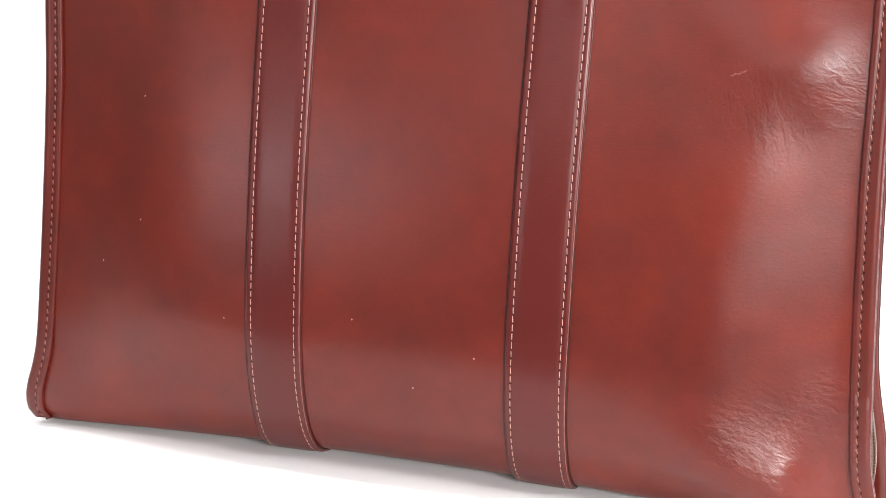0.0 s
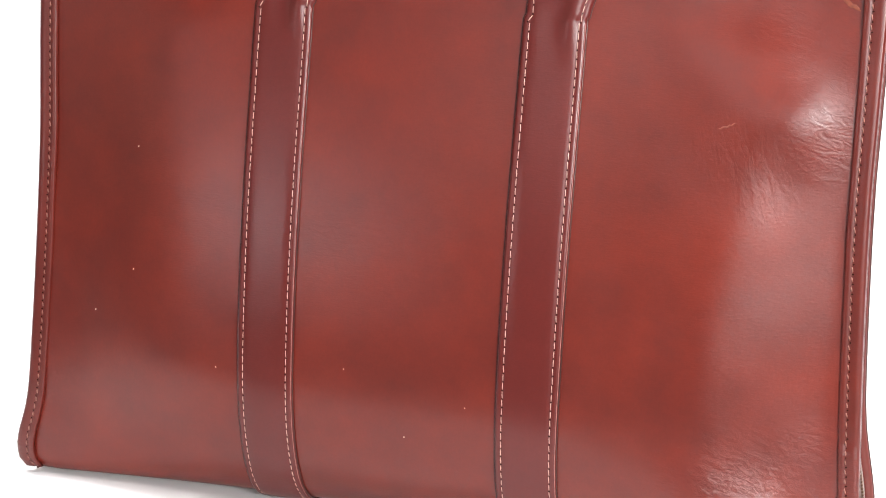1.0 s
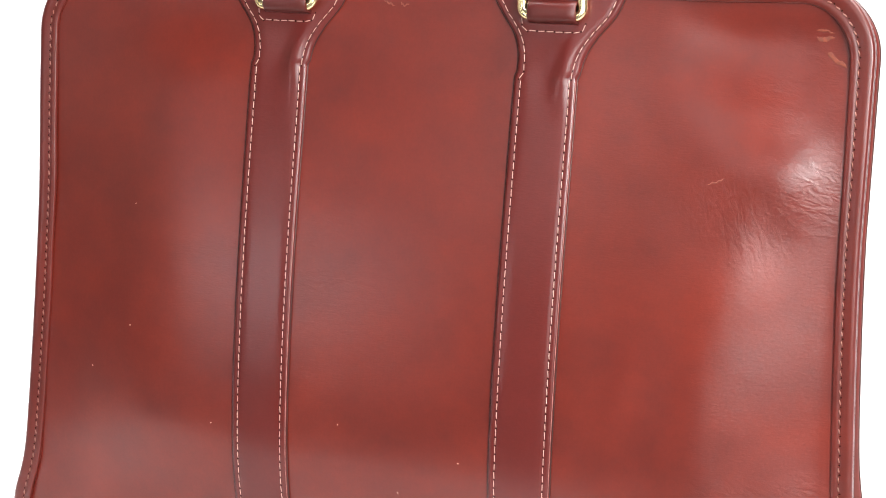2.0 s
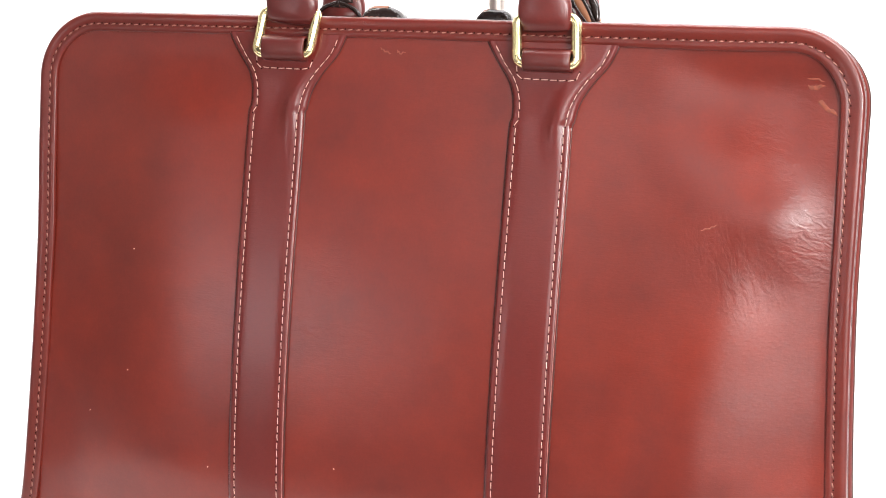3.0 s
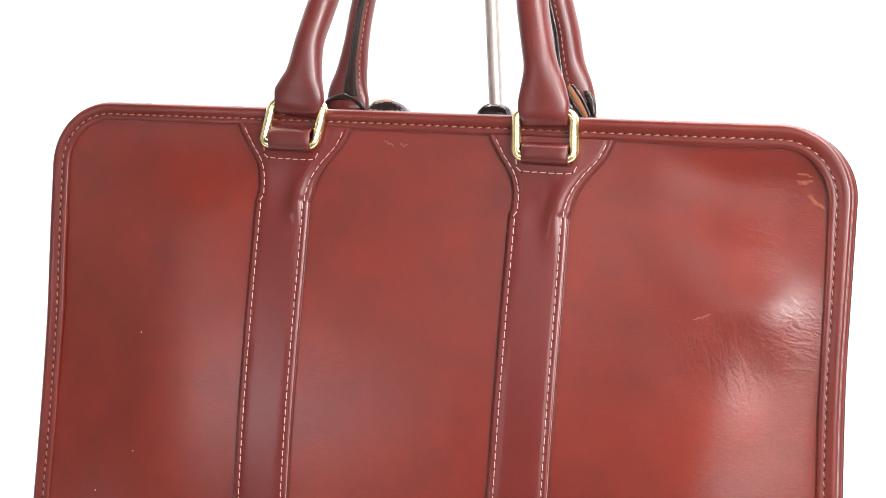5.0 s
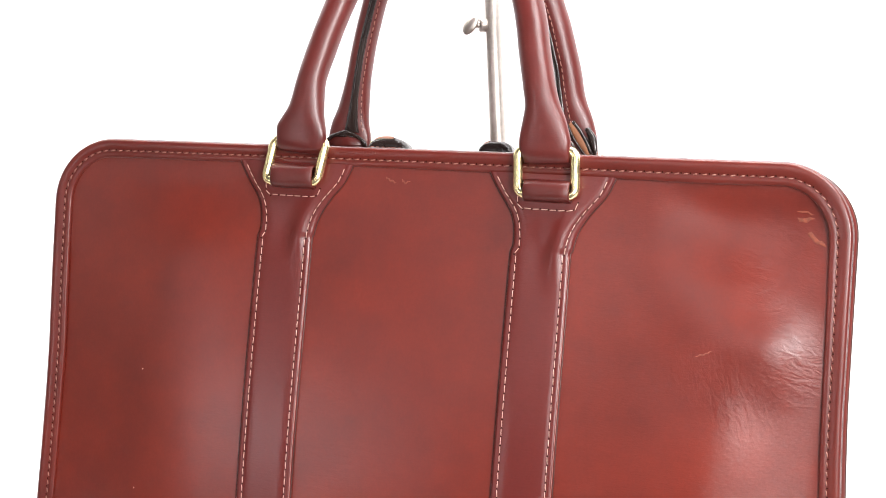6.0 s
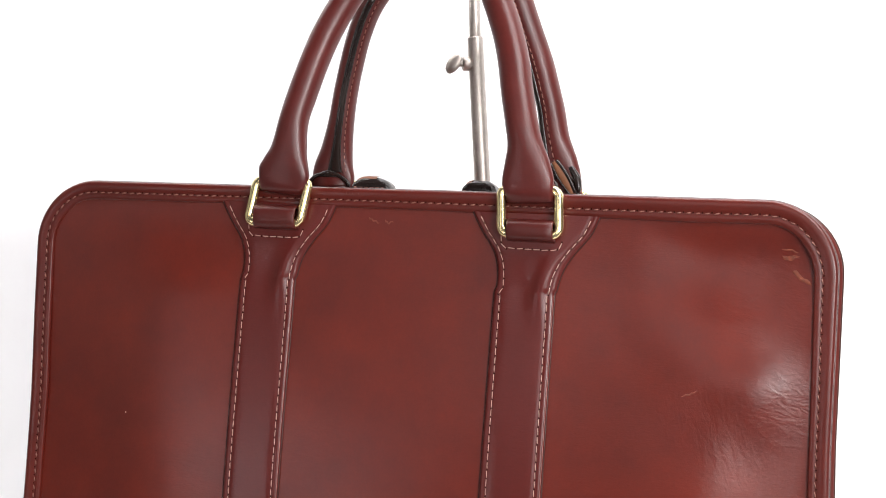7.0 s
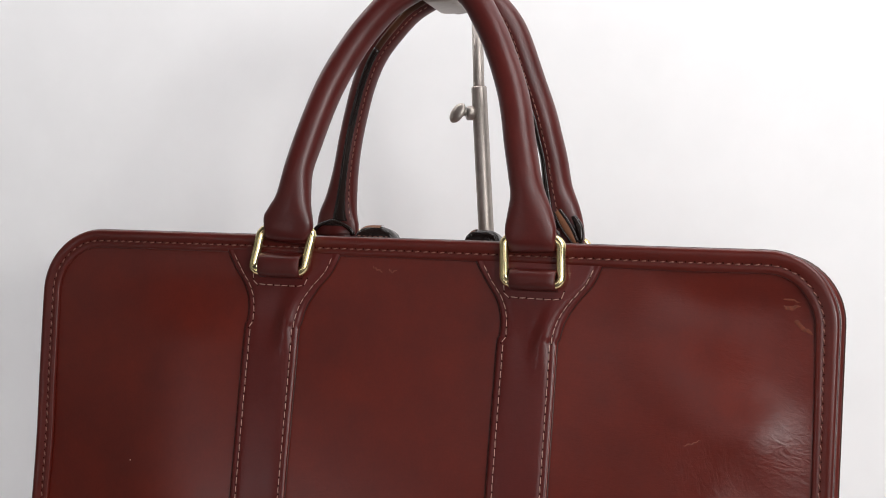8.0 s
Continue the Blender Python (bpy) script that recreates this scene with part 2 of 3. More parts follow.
def skin(x, s, off=0.0):
    p = surf(x, s)
    if not off:
        return p
    n = (surf(x + 0.002, s) - surf(x - 0.002, s)).cross(surf(x, min(0.36, s + 0.002)) - surf(x, max(0, s - 0.002))).normalized()
    return p + (n if n.y < 0 or s > 0.3 and n.z < 0 else -n) * off


def half_at(z):
    """Half the panel's width at a height."""
    w = HALF + 0.0090 * max(0.0, min(1.0, (0.20 - z) / 0.17)) ** 1.4
    if z > TOP - CORNER:
        w -= CORNER - math.sqrt(max(0.0, CORNER ** 2 - (z - TOP + CORNER) ** 2))
    return w


# ---- the place ----
def box_wall(name, x0, y0, z0, x1, y1, z1, material):
    bm = bmesh.new()
    bmesh.ops.create_cube(bm, size=1)
    for v in bm.verts:
        v.co = ((x0 + x1) / 2 + v.co.x * (x1 - x0), (y0 + y1) / 2 + v.co.y * (y1 - y0), (z0 + z1) / 2 + v.co.z * (z1 - z0))
    return tagged(mesh_object(name, bm, material, False), kind="structure")


def make_backdrop():
    bm = bmesh.new()
    line = [(-0.15, 0.0), (-0.08, 0.0), (0.0, 0.0), (0.08, 0.0)] + [(0.155 + 0.085 * math.sin(a), 0.085 - 0.085 * math.cos(a)) for a in np.linspace(0, math.pi / 2, 13)] + [(0.24, 1.0), (0.24, 2.4)]
    rings = []
    for y, z in line:
        rings.append([Vector((x, y, z + 0.002 + 0.009 * ease(-0.26, 0.30, x))) for x in np.linspace(-1.6, 1.6, 65)])
    loft(bm, rings, closed=False)
    ob = tagged(mesh_object("backdrop", bm, paper), "seamless white paper sweep under and behind the briefcase", "backdrop", kind="structure")
    m = ob.modifiers.new("thickness", "SOLIDIFY")
    m.thickness, m.offset = 0.004, 1.0
    return ob


make_backdrop()
# Unseen floor and walls close the place; dark to keep haze off the hide
box_wall("unseen_dark_floor", -1.75, -2.45, -0.12, 1.75, 0.75, -0.0045, wall_paint)
box_wall("unseen_wall_left", -1.75, -2.3, -0.02, -1.61, 0.6, 2.4, bounce_paint)
box_wall("wall_right", 1.61, -2.3, -0.02, 1.75, 0.6, 2.4, wall_paint)
box_wall("wall_front", -1.75, -2.45, -0.02, 1.75, -2.31, 2.4, wall_paint)
box_wall("wall_back", -1.75, 0.61, -0.02, 1.75, 0.75, 2.4, wall_paint)
box_wall("ceiling", -1.75, -2.45, 2.41, 1.75, 0.75, 2.5, wall_paint)

# ---- briefcase ----
bag = tagged(empty("briefcase", 0.0, 0.03, 0.0), "scuffed oxblood leather briefcase hung by its two rolled handles", "briefcase")
BACK = 0.042


def make_front_panel():
    bm = bmesh.new()
    ss = [0.0015, 0.003, 0.005, 0.008, 0.012, 0.016, 0.02, 0.025, 0.03] + list(np.linspace(0.034, 0.36, 110))
    rings = []
    for s in ss:
        ez = along(EDGE, s)[0]
        w = half_at(ez) - 0.003 + 0.0056 * math.exp(-((ez - 0.014) / 0.022) ** 2)
        rings.append([skin(w * k + WIDER * max(0.0, k), s) for k in np.linspace(-1, 1, 161)])
    loft(bm, rings, closed=False)
    return part("front_panel", bm, hide, bag, "oxblood leather front with soft dents, wrapping under the base")


def make_back_panel():
    bm = bmesh.new()
    rings = []
    for t in np.linspace(0, 1, 40):
        z = 0.3075 - t * 0.303
        y = BACK + 0.026 * t ** 0.8 + 0.008 * math.sin(math.pi * t)
        w = half_at(z) - 0.003
        rings.append([Vector((w * k + WIDER * max(0.0, k), y + 0.008 * (1 - k * k) * math.sin(math.pi * min(1, t)), z)) for k in np.linspace(-1, 1, 31)])
    loft(bm, rings, closed=False)
    return part("back_panel", bm, hide, bag)


def outline():
    """The edge of a panel from its bottom corner up, over the top and down."""
    pts = []
    for z in np.linspace(0.0062, TOP - CORNER, 60):
        pts.append((-half_at(z) - 0.0062 * math.exp(-((z - 0.015) / 0.021) ** 2) + 0.0025 * max(0, (0.011 - z) / 0.005) ** 2, z))
    for a in np.linspace(0, math.pi / 2, 16)[1:]:
        pts.append((-HALF + CORNER - CORNER * math.cos(a), TOP - CORNER + CORNER * math.sin(a)))
    for x in np.linspace(-HALF + CORNER, HALF - CORNER, 60)[1:]:
        pts.append((x, TOP))
    pts += [(-x, z) for x, z in list(reversed(pts[:75]))[1:]]
    pts = [(x + WIDER * max(0.0, min(1.0, x / (HALF - CORNER))), z) for x, z in pts]
    return [(x, z + 0.0034 * (x / 0.2 + 0.9) / 2 * max(0.0, min(1.0, (z - 0.2) / 0.1))) for x, z in pts]


OUT = outline()


def rim_frames(y0):
    fr = []
    for i, (x, z) in enumerate(OUT):
        if y0 > 0.01:
            x = x * (1 - 0.005 * ease(0.10, 0.20, x)) + (0.0045 * math.exp(-((z - 0.047) / 0.026) ** 2) if x > 0.15 else 0.0)
            z -= 0.0008 * ease(0.28, 0.305, z)
        a, b = OUT[max(0, i - 1)], OUT[min(len(OUT) - 1, i + 1)]
        t = Vector((b[0] - a[0], 0, b[1] - a[1])).normalized()
        n = Vector((t.z, 0, -t.x))
        if z < 0.24:
            n = Vector((-1 if x > 0 else 1, 0, 0))
        k = min(1, max(0, (0.026 - z) / 0.02)) if abs(x) > 0.15 else 0
        fr.append((Vector((x, y0 + 0.0045 * k * k * (1 if y0 < 0.01 else 0) - (0.0012 if z < 0.24 else 0.0012 * max(0, (TOP - z) / (TOP - 0.24))) * (1 if y0 < 0.01 else 0), z)), t, n))
    return fr


RIM = [(0.0096, 0.0012), (0.0097, -0.0008), (0.0092, -0.0014), (0.0069, -0.0015), (0.0062, -0.0011), (0.0055, -0.0015), (0.0034, -0.0021), (0.0014, -0.0022), (0.0003, -0.0016), (0.0, 0.0), (0.0004, 0.0022), (0.0018, 0.0032), (0.006, 0.0030)]


def rim_scale(p):
    return 1 + 0.16 * ease(-0.05, 0.15, p.x) * ease(0.22, 0.30, p.z)


def make_rim(name, y0, flip, label):
    bm = bmesh.new()
    rings = []
    for i, (p, t, n) in enumerate(rim_frames(y0)):
        w = 1 + 0.04 * noise.noise(Vector((i * 0.13, y0 * 50, 3)))
        w *= rim_scale(p)
        ripple = 0.0011 * noise.noise(Vector((p.z * 210, 5.0, 0))) * (1 - ease(0.07, 0.11, p.z)) if p.x > 0 and y0 < 0.01 else 0.0
        rings.append([p + n * a * w + Vector((0, flip * b - ripple * (1 if b < 0 else 0), 0)) for a, b in RIM])
    loft(bm, rings)
    rim = part(name, bm, rim_hide, bag, label)
    bm = bmesh.new()
    tube(bm, [p + n * 0.0007 + Vector((0, flip * 0.0008, 0)) for p, t, n in rim_frames(y0)], 0.0010, 8)
    part("rim_edge", bm, burnished, rim, "dark burnished edge")
    return rim


def stitches(pts, normals, pitch, length, radius, lift=0.0, tilt=0.0, pit=1.0):
    """Threads and needle holes along a line of points; returns two bmeshes."""
    th, ho = bmesh.new(), bmesh.new()
    gaps = [0.0]
    for a, b in zip(pts, pts[1:]):
        gaps.append(gaps[-1] + (Vector(b) - Vector(a)).length)
    total, d, i = gaps[-1], pitch * 0.5, 0
    while d < total - pitch * 0.4:
        while gaps[i + 1] < d:
            i += 1
        k = (d - gaps[i]) / max(1e-9, gaps[i + 1] - gaps[i])
        p = Vector(pts[i]).lerp(Vector(pts[i + 1]), k)
        n = Vector(normals[i]).lerp(Vector(normals[i + 1]), k).normalized()
        t = (Vector(pts[i + 1]) - Vector(pts[i])).normalized()
        side = n.cross(t).normalized()
        t = (t + side * (tilt + random.uniform(-0.06, 0.06))).normalized()
        side = n.cross(t).normalized()
        ln = length * random.uniform(0.9, 1.08)
        rings = []
        for f, r, h in ((-0.5, 0.35, -0.4), (-0.36, 0.85, 0.25), (0.0, 1.0, 0.55), (0.36, 0.85, 0.25), (0.5, 0.35, -0.4)):
            c = p + t * f * ln + n * (h * radius + lift)
            rings.append([c + side * math.cos(a) * r * radius + n * math.sin(a) * r * radius * 0.8 for a in (0.5, 1.57, 2.64, 3.9, 5.5)])
        loft(th, rings)
        c = p + t * pitch * 0.5 + n * (lift + 0.00012)
        ring = [ho.verts.new(c + (t * math.cos(a) * 0.75 + side * math.sin(a)) * radius * 0.95 * pit) for a in np.linspace(0, 2 * math.pi, 7)[:-1]]
        ho.faces.new(ring)
        d += pitch
    return th, ho


def seam(pts, normals, pitch, length, radius, parent, material, lift=0.0, tilt=0.0, pit=1.0):
    th, ho = stitches(pts, normals, pitch, length, radius, lift, tilt, pit)
    tagged(part("stitching", th, material, parent, "waxed thread stitching"), kind="stuff")
    tagged(part("needle_hole", ho, hole, parent), kind="stuff")


def make_gusset(side):
    """The narrow folded side between the two bindings."""
    bm = bmesh.new()
    rings = []
    for z in np.linspace(0.005, TOP - CORNER * 0.4, 60):
        w = half_at(z) + (WIDER if side > 0 else 0.0)
        t = (TOP - z) / TOP
        back = BACK + 0.026 * t ** 0.8
        swell = 0.0070 * math.exp(-((z - 0.045) / 0.024) ** 2) - 0.0062
        row = []
        for k in np.linspace(0, 1, 13):
            dip = -0.004 + (swell + 0.004) * min(1, 1.15 * k ** 0.8)
            row.append(Vector((side * (w + dip), 0.002 + k * (back - 0.004), z)))
        rings.append(row)
    loft(bm, rings, closed=False)
    g = part("gusset", bm, gusset_hide, bag, "dark leather gusset")
    bm = bmesh.new()
    rings = []
    for z in np.linspace(0.022, 0.30, 60):
        w = half_at(z) + (WIDER if side > 0 else 0.0)
        t = (TOP - z) / TOP
        back = BACK + 0.026 * t ** 0.8
        swell = 0.0070 * math.exp(-((z - 0.045) / 0.024) ** 2) - 0.0062
        rings.append([Vector((side * (w - 0.004 + (swell + 0.004) * 1.15 * k ** 0.8 + 0.0006 + e), back * k, z)) for k, e in ((0.22, -0.004), (0.22, 0.0004), (0.30, 0.0008), (0.46, 0.0008), (0.54, 0.0004), (0.54, -0.004))])
    loft(bm, rings)
    z1 = part("zipper_tape", bm, zip_tape, g)
    bm = bmesh.new()
    for z in np.arange(0.024, 0.16, 0.0016):
        w = half_at(z) + (WIDER if side > 0 else 0.0)
        back = BACK + 0.026 * ((TOP - z) / TOP) ** 0.8
        swell = 0.0070 * math.exp(-((z - 0.045) / 0.024) ** 2) - 0.0062
        tube(bm, [(side * (w - 0.004 + (swell + 0.004) * 0.55 + 0.0016), back * 0.38 + e, z + abs(e) * 0.2) for e in (-0.0028, 0.0, 0.0028)], 0.0006, 5)
    part("zipper_coil", bm, coil_mat, g)
    return g


def make_top_zip():
    bm = bmesh.new()
    loft(bm, [[Vector((x, y, TOP - 0.006 + e)) for y, e in ((0.002, 0), (0.002, 0.0015), (0.02, 0.003), (0.04, 0.0015), (0.04, 0))] for x in np.linspace(-0.172, 0.172, 21)])
    return part("top_zipper", bm, zip_tape, bag)


front = make_front_panel()
make_back_panel()
front_rim = make_rim("front_binding", 0.0, 1, "folded leather edge binding")
back_rim = make_rim("back_binding", BACK, -1, "folded leather edge binding")
make_gusset(1)
make_gusset(-1)
make_top_zip()
frames_f = rim_frames(0.0)
seam([p + n * 0.0062 * rim_scale(p) + Vector((0, -0.0014, 0)) for p, t, n in frames_f], [Vector((0, -1, 0))] * len(frames_f), 0.0044, 0.0023, 0.00042, front_rim, red_thread, 0.0, 0.22, 1.3)


# faint pressed stamp on the binding, too worn to read
for k, wide in enumerate((0.0012, 0.0009, 0.0013, 0.0010, 0.0012)):
    bm = bmesh.new()
    bmesh.ops.create_cube(bm, size=1)
    for v in bm.verts:
        v.co = Vector((-0.0300 + 0.0016 * k + v.co.x * wide, -0.0021 + v.co.y * 0.0003, 0.3074 + v.co.z * 0.0013))
    part("stamp_bar", bm, rim_hide, front_rim, "faint pressed mark", smooth=False)


# straps: how far each edge lies from the middle line, by the way down from the top
FLARE = {-1: np.array(smooth_line([(0.0, 0.0310), (0.0085, 0.0280), (0.0185, 0.0226), (0.0285, 0.0160), (0.0385, 0.0136), (0.052, 0.0141), (0.075, 0.015), (0.36, 0.015)], 6)),
         1: np.array(smooth_line([(0.0, 0.0377), (0.0085, 0.0350), (0.0185, 0.0308), (0.0285, 0.0230), (0.0385, 0.0176), (0.052, 0.0154), (0.075, 0.015), (0.36, 0.015)], 6))}


def strap_edge(centre, side, s):
    """Where a strap's edge runs, s from the top."""
    return centre + side * float(np.interp(s, FLARE[side][:, 0], FLARE[side][:, 1]))


def make_strap(low_x, row_x):
    def height(x, s):
        l, r = strap_edge(low_x, -1, s), strap_edge(low_x, 1, s)
        k = max(0.0, min(1.0, (x - l) / (r - l)))
        groove = 0.0004 * math.exp(-((min(k, 1 - k) * (r - l) - 0.0032) / 0.0009) ** 2)
        crest = 0.0019 * math.exp(-((r - x - 0.0072) / 0.0034) ** 2 - ((s - 0.044) / 0.014) ** 2)
        hollow = 0.0007 * math.exp(-((x - low_x + 0.001) / 0.006) ** 2 - ((s - 0.042) / 0.014) ** 2)
        return 0.0021 - groove + crest - hollow + (0.0009 * math.exp(-((s - 0.030) / 0.014) ** 2) + 0.0004) * (1 - abs(2 * k - 1) ** 3.5)

    bm = bmesh.new()
    rings = []
    ss = list(np.linspace(0.0085, 0.06, 40)) + list(np.linspace(0.064, 0.35, 90))
    for s in ss:
        l, r = strap_edge(low_x, -1, s), strap_edge(low_x, 1, s)
        row = [skin(l, s, -0.0005), skin(l, s, 0.0013), skin(l + 0.0006, s, 0.0018)]
        for x in [l + 0.0014, l + 0.0024, l + 0.0032, l + 0.0040, l + 0.0052] + list(np.linspace(l + 0.008, r - 0.008, 7)) + [r - 0.0052, r - 0.0040, r - 0.0032, r - 0.0024, r - 0.0014]:
            row.append(skin(x, s, height(x, s)))
        row += [skin(r - 0.0006, s, 0.0018), skin(r, s, 0.0013), skin(r, s, -0.0005)]
        rings.append(row)
    loft(bm, rings, closed=False)
    st = part("strap", bm, strap_hide, bag, "stitched leather strap with flared top")
    for side in (-1, 1):
        pts, nor = [], []
        for s in np.linspace(0.0105, 0.31, 220):
            x = strap_edge(low_x, side, s) - side * 0.0032
            pts.append(skin(x, s, height(x, s) + 0.0001))
            nor.append((skin(x, s, 0.003) - skin(x, s, 0.001)).normalized())
        seam(pts, nor, 0.0042, 0.0034, 0.00025, st, thread, 0.0, 0.04, 2.0)
    # dark burnished edges, the left one thicker to stand in for its shadow
    for side in (-1, 1):
        bm = bmesh.new()
        tube(bm, [skin(strap_edge(low_x, side, s) + side * 0.0001, s, 0.0006) for s in ss[:-4]], 0.0005 if side < 0 else 0.00042, 6)
        part("strap_edge", bm, burnished, st, "dark burnished edge")
        # right edge only: wear, with the edge highlight put into its colour
        if side > 0:
            bm = bmesh.new()
            tube(bm, [skin(strap_edge(low_x, side, s) - 0.0004, s, 0.00168) for s in ss[30:-4]], [0.00022 + 0.00012 * noise.noise(Vector((s * 60, low_x * 90, 0))) for s in ss[30:-4]], 5)
            part("worn_edge_glint", bm, worn_glint_line, st, "pale worn edge line with a painted glint")
    # row of thread under the keeper
    line = smooth_line([(row_x - 0.0152, 0.0195), (row_x - 0.0146, 0.0240), (row_x - 0.0118, 0.0262), (row_x, 0.0266), (row_x + 0.0118, 0.0264), (row_x + 0.0146, 0.0244), (row_x + 0.0154, 0.0200)], 8)
    seam([skin(x, s, height(x, s) + 0.0001) for x, s in line], [Vector((0, -1, 0))] * len(line), 0.0042, 0.0034, 0.00026, st, thread, 0.0, 0.04, 2.0)
    return st


STRAPS = [(-0.0702, -0.0668), (0.0655, 0.0680)]
for a, b in STRAPS:
    make_strap(a, b)


# rings and keepers
def ring_bar(cx, y, z0, z1, w, lean=0.0):
    """A rounded rectangular loop of thick wire."""
    bm = bmesh.new()
    r = 0.0036
    pts = []
    for ox, oz, a0 in ((w / 2 - r, z1 - r, 0), (-w / 2 + r, z1 - r, 90), (-w / 2 + r, z0 + r, 180), (w / 2 - r, z0 + r, 270)):
        for a in np.linspace(a0, a0 + 90, 6):
            x, z = ox + r * math.cos(radians(a)), oz + r * math.sin(radians(a))
            pts.append(Vector((cx + x + lean * (z - z0), y + 0.12 * (z - z0), z)))
    n = len(pts)
    rings = []
    for i, p in enumerate(pts):
        t = (pts[(i + 1) % n] - pts[i - 1]).normalized()
        u = t.cross(Vector((0, 1, 0))).normalized()
        rings.append([p + 0.0025 * math.cos(a) * u + 0.0024 * math.sin(a) * Vector((0, 1, 0)) for a in np.linspace(0, 2 * math.pi, 13)[:-1]])
    rings.append(rings[0])
    loft(bm, rings, caps=False)
    bmesh.ops.remove_doubles(bm, verts=bm.verts, dist=1e-6)
    return bm


def make_keeper(cx, y, base, tall):
    """The short tab that holds a ring on its strap."""
    bm = bmesh.new()
    prof = smooth_line([(y + dy, base + tall * k) for dy, k in ((0.0016, -0.03), (-0.0030, 0.0), (-0.0060, 0.18), (-0.0066, 0.50), (-0.0058, 0.80), (-0.0030, 0.97), (0.0005, 1.0), (0.003, 0.92))], 5)
    rings = []
    for py, pz in prof:
        rings.append([Vector((cx + k * 0.0116, py + (0.0006 if abs(k) > 0.96 else 0), pz)) for k in (-1, -0.95, -0.6, -0.2, 0.2, 0.6, 0.95, 1)])
    loft(bm, rings, closed=False)
    ob = part("keeper", bm, keeper_hide, bag, "short leather tab holding the ring")
    m = ob.modifiers.new("thickness", "SOLIDIFY")
    m.thickness, m.offset = 0.0018, -1
    return ob


for x, lean, tab_x, tab_z, tall in ((-0.0667, 0.15, -0.0655, 0.2878, 0.0122), (0.0681, -0.08, 0.0684, 0.2876, 0.0104)):
    part("ring", ring_bar(x, -0.0068, 0.2908, 0.3122, 0.0286, lean), brass, bag, "polished brass rectangular ring")
    make_keeper(tab_x, -0.0040, tab_z, tall)
for x in (-0.0580, 0.0660):
    part("ring", ring_bar(x, BACK + 0.006, 0.2895, 0.3125, 0.0285), brass, bag, "polished brass rectangular ring")

# handles: x, y, z, half width, half depth
HANDLE = [(-0.0640, -0.0042, 0.3065, 0.0116, 0.0020), (-0.0637, -0.0060, 0.3100, 0.0124, 0.0032), (-0.0624, -0.0062, 0.3160, 0.0140, 0.0040), (-0.0614, -0.0061, 0.3215, 0.0122, 0.0050), (-0.0603, -0.0058, 0.3285, 0.0096, 0.0060), (-0.0588, -0.0045, 0.3430, 0.0077, 0.0070), (-0.0556, -0.0015, 0.3577, 0.0076, 0.0075),
          (-0.0513, 0.0005, 0.3724, 0.0075, 0.0075), (-0.0462, 0.0030, 0.3872, 0.0075, 0.0075), (-0.0390, 0.0055, 0.4020, 0.0074, 0.0074), (-0.0290, 0.0080, 0.4175, 0.0073, 0.0073), (-0.0150, 0.0100, 0.4320, 0.0072, 0.0072), (0.0065, 0.0120, 0.4420, 0.0072, 0.0072), (0.0240, 0.0100, 0.4345, 0.0072, 0.0072),
          (0.0360, 0.0070, 0.4180, 0.0073, 0.0073), (0.0437, 0.0045, 0.4030, 0.0074, 0.0074), (0.0503, 0.0020, 0.3870, 0.0076, 0.0076), (0.0545, -0.0010, 0.3740, 0.0078, 0.0077), (0.0574, -0.0030, 0.3600, 0.0079, 0.0077), (0.0610, -0.0050, 0.3440, 0.0080, 0.0072), (0.0632, -0.0056, 0.3345, 0.0086, 0.0064),
          (0.0648, -0.0060, 0.3250, 0.0112, 0.0052), (0.0657, -0.0062, 0.3165, 0.0129, 0.0040), (0.0665, -0.0060, 0.3110, 0.0121, 0.0032), (0.0667, -0.0042, 0.3065, 0.0114, 0.0020)]
BACK_HANDLE = [(-0.0578, -0.0042, 0.3065, 0.0112, 0.0020), (-0.0583, -0.0060, 0.3100, 0.0118, 0.0032), (-0.0584, -0.0062, 0.3160, 0.0121, 0.0040), (-0.0582, -0.0061, 0.3220, 0.0111, 0.0050), (-0.0566, -0.0054, 0.3310, 0.0089, 0.0060), (-0.0537, -0.0030, 0.3465, 0.0070, 0.0066), (-0.0510, -0.0010, 0.3616, 0.0065, 0.0066),
               (-0.0474, 0.0010, 0.3767, 0.0064, 0.0064), (-0.0428, 0.0035, 0.3916, 0.0064, 0.0064), (-0.0362, 0.0060, 0.4060, 0.0066, 0.0066), (-0.0260, 0.0085, 0.4190, 0.0068, 0.0068), (-0.0120, 0.0105, 0.4320, 0.0070, 0.0070), (0.0085, 0.0120, 0.4405, 0.0070, 0.0070), (0.0238, 0.0115, 0.4368, 0.0070, 0.0070),
               (0.0331, 0.0100, 0.4293, 0.0070, 0.0070), (0.0412, 0.0070, 0.4175, 0.0070, 0.0070), (0.0497, 0.0030, 0.3944, 0.0070, 0.0070), (0.0557, 0.0005, 0.3778, 0.0070, 0.0070), (0.0591, -0.0020, 0.3647, 0.0070, 0.0070), (0.0616, -0.0040, 0.3539, 0.0071, 0.0070), (0.0636, -0.0056, 0.3400, 0.0078, 0.0064),
               (0.0660, -0.0060, 0.3280, 0.0100, 0.0050), (0.0674, -0.0062, 0.3190, 0.0110, 0.0040), (0.0680, -0.0060, 0.3110, 0.0112, 0.0032), (0.0685, -0.0042, 0.3065, 0.0110, 0.0020)]


